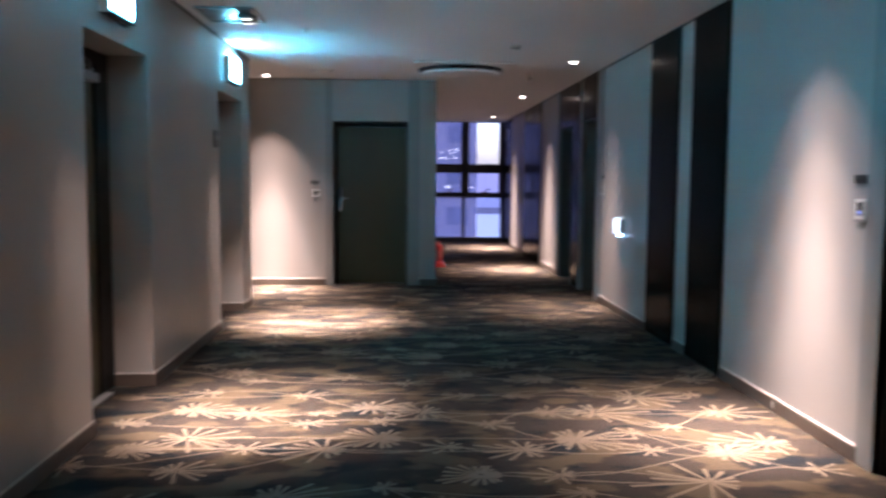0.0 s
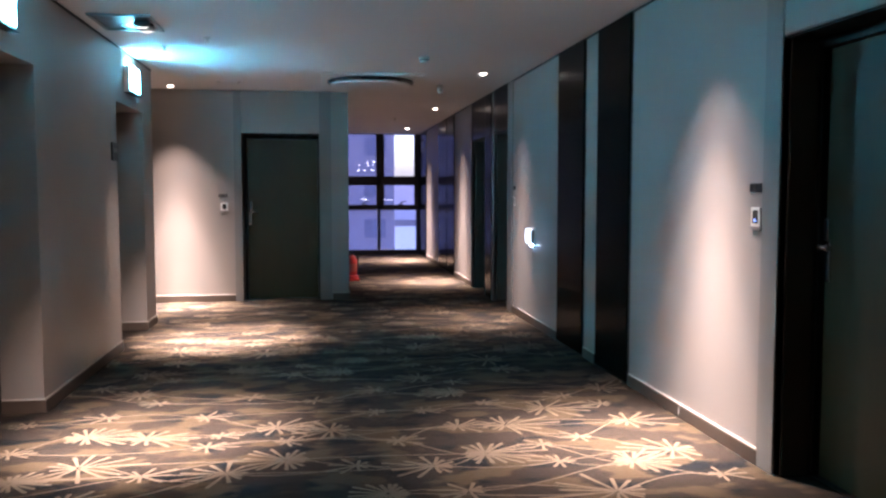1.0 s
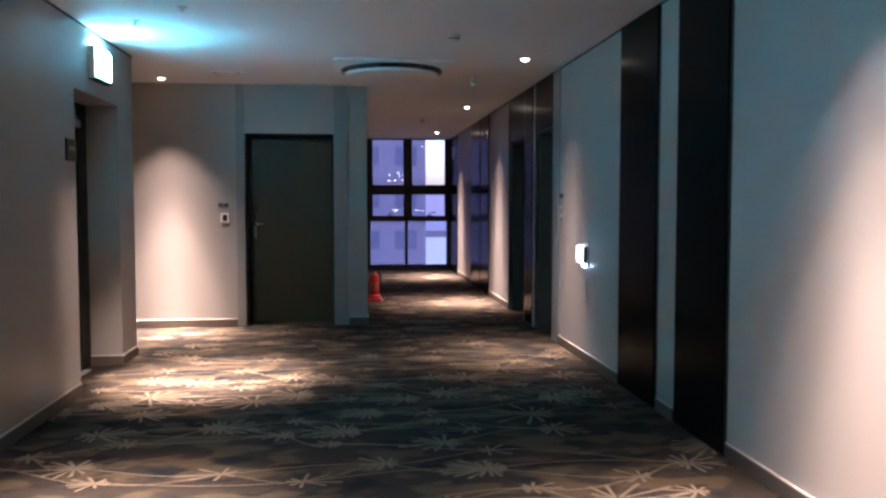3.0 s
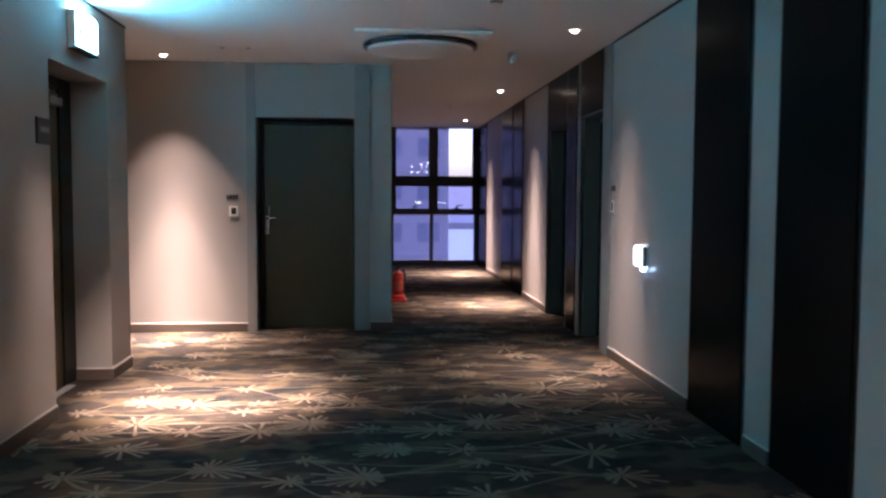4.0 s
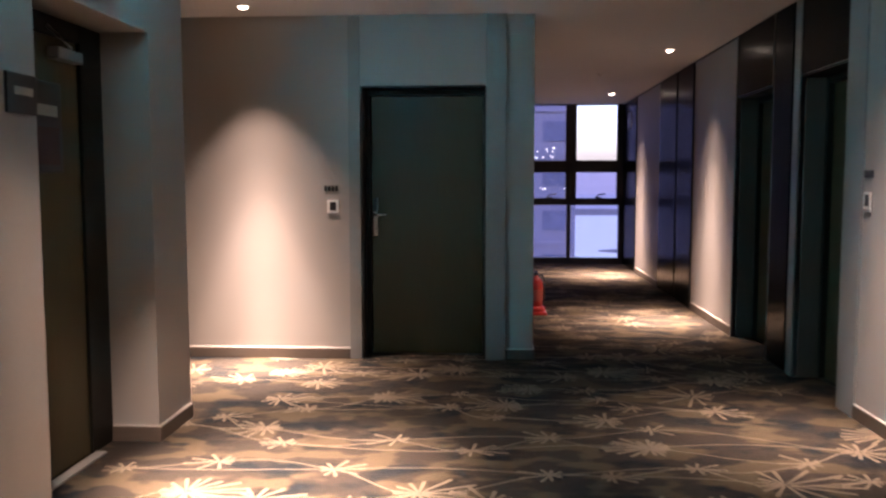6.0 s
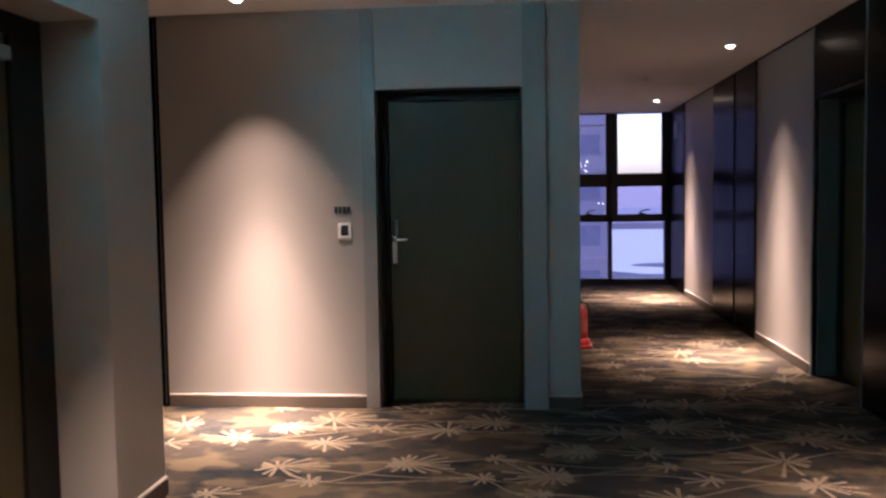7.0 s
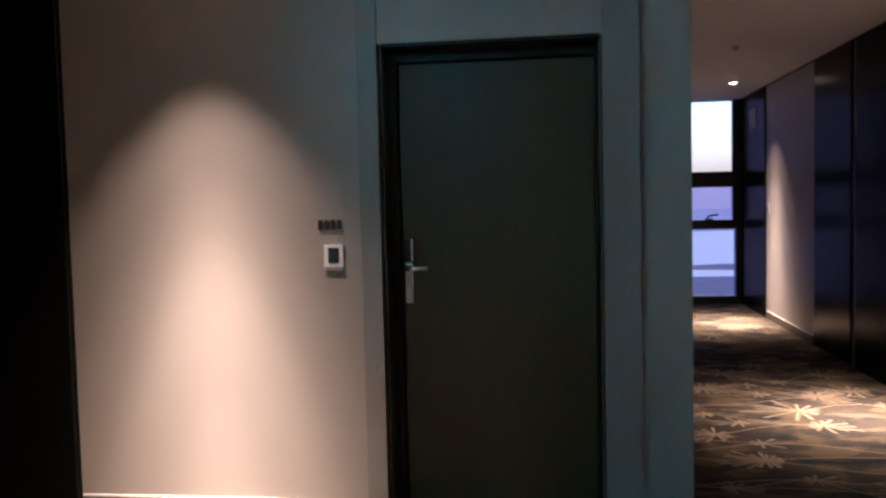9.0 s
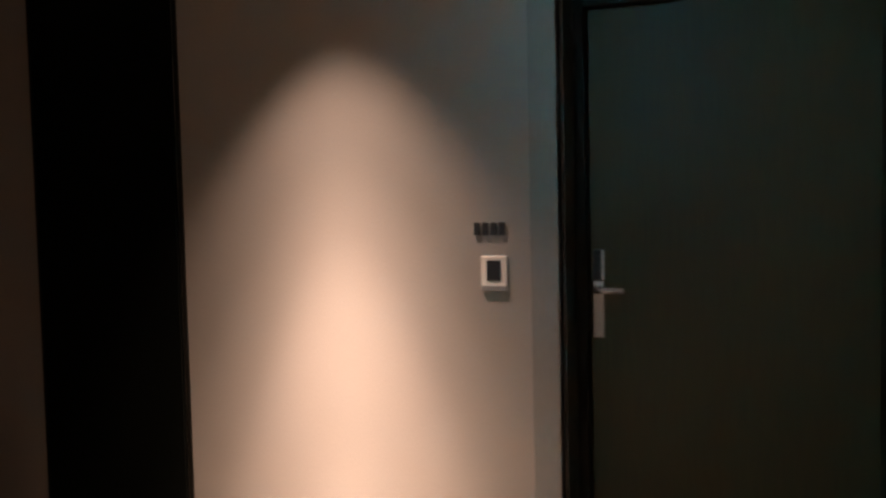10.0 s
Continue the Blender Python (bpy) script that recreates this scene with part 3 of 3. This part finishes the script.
# ---- view from the window: a tower, the river, the far bank ----
tower = thing("apartment_tower", pose(-14.7, 60, -55), "tall blue-grey apartment tower with a few lit windows", "building", "")
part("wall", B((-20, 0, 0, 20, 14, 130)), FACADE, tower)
rng = random.Random(4)
panes, lit, sills = bmesh.new(), bmesh.new(), bmesh.new()
for fl in range(14, 30):
    z = fl * 2.9
    for k in range(14):
        x = 18.6 - 2.6 * k
        box(panes, x - 0.75, -0.12, z + 0.9, x + 0.75, 0.05, z + 2.2)
    box(sills, -20, -0.18, z - 0.1, 20, 0.02, z + 0.12)
for n, cx, cz, w, h in ((12, 17.9, 58.2, 0.75, 0.42), (4, 17.8, 55.8, 0.22, 0.12), (3, 19.5, 55.8, 0.25, 0.08)):
    for _ in range(n):
        x, z, q = cx + rng.uniform(-w, w), cz + rng.uniform(-h, h), rng.uniform(0.02, 0.07)
        box(lit, x - q, -0.25, z - 0.022, x + q, -0.2, z + 0.022)
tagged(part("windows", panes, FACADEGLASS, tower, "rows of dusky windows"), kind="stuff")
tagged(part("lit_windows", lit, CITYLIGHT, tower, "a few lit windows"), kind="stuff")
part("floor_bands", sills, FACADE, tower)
setting("ground", B((-3000, 30, -56, 3000, 4500, -55)), WATER, "pale grey-blue river seen far below", "ground")
# distance haze is mixed into the base colour of the hills and land
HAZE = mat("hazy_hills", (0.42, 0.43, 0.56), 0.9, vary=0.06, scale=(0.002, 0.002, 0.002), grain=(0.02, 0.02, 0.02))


def ridge(name, y0, y1, low, high, seed, material, label):
    """A long uneven ridge across the view."""
    g = random.Random(seed)
    bm = bmesh.new()
    x, prev = -2600.0, None
    while x < 3600:
        h = low + (high - low) * (0.5 + 0.5 * math.sin(x * 0.0021 + seed)) * g.uniform(0.75, 1.0)
        ring = [bm.verts.new(p) for p in ((x, y0, -55.2), (x, (y0 + y1) / 2, -55 + h), (x, y1, -55.2))]
        if prev:
            bm.faces.new((prev[0], ring[0], ring[1], prev[1]))
            bm.faces.new((prev[1], ring[1], ring[2], prev[2]))
        prev = ring
        x += g.uniform(50, 150)
    setting(name, bm, material, label, "backdrop")


ridge("backdrop", 1360, 1460, 7, 12, 3, BANK, "low grey embankment across the river")
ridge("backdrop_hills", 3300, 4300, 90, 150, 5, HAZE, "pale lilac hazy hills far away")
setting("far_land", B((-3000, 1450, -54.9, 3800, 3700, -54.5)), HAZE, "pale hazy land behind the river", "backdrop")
bm = bmesh.new()
lathe(bm, [(46, 0), (40, 0.6), (24, 1.1), (8, 1.3)], (0, 0, 0), "z", 26)
for v in bm.verts:
    v.co.x *= 1.5
    v.co.y *= 0.6
    if v.co.z > 0.1:
        v.co += Vector(noise.noise_vector(v.co * 0.05)) * 0.9
isl = mesh_object("river_island", bm, BANK)
isl.location = (150, 676, -55)
tagged(isl, "low dark island in the river", "island")

bm = bmesh.new()
prev = None
for k in range(121):
    x = -1200 + 20 * k
    edge = 602 + 5 * noise.noise((x * 0.03, 0.4, 0)) + (26 if x < 66 else 0)
    row = [bm.verts.new(p) for p in ((x, 30, -54.7), (x, edge - 6, -54.7), (x, edge, -55.05))]
    if prev:
        for i in (0, 1):
            bm.faces.new((prev[i], row[i], row[i + 1], prev[i + 1]))
    prev = row
setting("near_bank", bm, BANK, "dark blue-grey near bank of the river", "backdrop")

# ---- carpet motif: starbursts and the thin lines between them, repeating every 3.02 m ----
REPEAT = 3.02
STARS = [(-1.27, 5.18, .23), (-.94, 5.11, .21), (-.67, 5.5, .14), (-.59, 4.9, .13), (-1.59, 4.92, .12), (-1.17, 4.64, .28), (-1.43, 4.46, .18), (-.84, 4.47, .14),
         (-.44, 4.45, .21), (-.16, 4.62, .22), (-.24, 5.22, .21), (.07, 5.13, .21), (.35, 5.48, .12), (.43, 4.87, .12), (.57, 4.42, .19), (.19, 4.48, .13),
         (.8, 5.1, .17), (1.08, 5.08, .25), (.86, 4.58, .25), (1.4, 5.42, .26), (1.21, 4.4, .14), (1.44, 4.8, .12), (1.82, 5.07, .22), (1.86, 4.51, .27),
         (1.58, 4.36, .21), (1.93, 4.1, .13), (1.35, 3.95, .28), (.32, 4.07, .18), (-1.18, 6.14, .18), (-.43, 5.97, .16), (.89, 5.91, .18), (1.93, 5.9, .18)]
rng = random.Random(21)
stars = list(STARS)
tries = 0
while len(stars) < 62 and tries < 4000:
    tries += 1
    c = (rng.uniform(-1.75, 2.2), rng.uniform(3.95, 6.97), rng.choice((0.10, 0.12, 0.14, 0.19)))
    if all(min(math.hypot(c[0] - s[0], (c[1] + k * REPEAT - s[1]) * 1.25) for k in (-1, 0, 1)) > 0.55 * (c[2] + s[2]) + 0.13 for s in stars):
        stars.append(c)
tile_v, tile_f = [], []


def stroke(a, b, w0, w1):
    """A flat tufted stroke with a blunt rounded end."""
    d = Vector((b[0] - a[0], b[1] - a[1]))
    n = Vector((-d.y, d.x)).normalized()
    e = d.normalized() * w1 * 0.7
    z = 0.0015 + 0.0015 * rng.random()
    i = len(tile_v)
    for q, u in ((a, -w0), (a, w0), (b, w1), ((b[0] + e.x, b[1] + e.y), w1 * 0.5), ((b[0] + e.x, b[1] + e.y), -w1 * 0.5), (b, -w1)):
        tile_v.append((q[0] + n.x * u, q[1] + n.y * u, z))
    tile_f.append((i, i + 5, i + 4, i + 3, i + 2, i + 1))


for k, (x, y, r) in enumerate(stars):
    dense = k % 3 == 0
    n = (20 if dense else 13) if r > 0.16 else rng.choice((8, 9, 10))
    lean = rng.choice((-1, 1))
    for j in range(n):
        a = 2 * math.pi * (j + rng.uniform(-0.25, 0.25)) / n
        side = 1 + 0.45 * lean * math.cos(a)
        ln = r * rng.uniform(0.62, 1.0) * side
        ex, ey = math.cos(a) * ln, math.sin(a) * ln * 0.82
        stroke((x + 0.09 * ex, y + 0.09 * ey), (x + ex, y + ey), 0.006, 0.0115 if r > 0.16 else 0.010)
for k, (x, y, r) in enumerate(stars):
    near = sorted((s for s in stars if 0.28 < s[0] - x < 1.1 and abs(s[1] - y) < 0.34), key=lambda s: abs(s[1] - y) + 0.4 * (s[0] - x))[:2]
    for s in near:
        sag = rng.uniform(-0.09, 0.09)
        pts = []
        for q in range(13):
            f = q / 12
            pts.append((x + (s[0] - x) * f, y + (s[1] - y) * (3 * f * f - 2 * f ** 3) + sag * math.sin(math.pi * f)))
        for a, b in zip(pts, pts[1:]):
            stroke(a, b, 0.0052, 0.0052)
verts, faces = [], []
for dx in (-3.95, 0.0):
    for k in range(-2, 6):
        if dx and not 1 <= k <= 2:
            continue
        i = len(verts)
        verts += [(vx + dx, vy + k * REPEAT, vz) for vx, vy, vz in tile_v]
        faces += [tuple(i + q for q in f) for f in tile_f]
keep = [f for f in faces if all(-4.0 < verts[q][1] < 18.45 and -6.4 < verts[q][0] < 2.3 and (verts[q][0] > -1.9 or 9.38 < verts[q][1] < 10.98) for q in f)]
me = bpy.data.meshes.new("carpet_motif")
me.from_pydata(verts, [], keep)
me.materials.append(MOTIF)
motif = new("carpet_motif", me)
motif.parent = floor
tagged(motif, "beige starburst and line motif tufted into the carpet", kind="stuff")
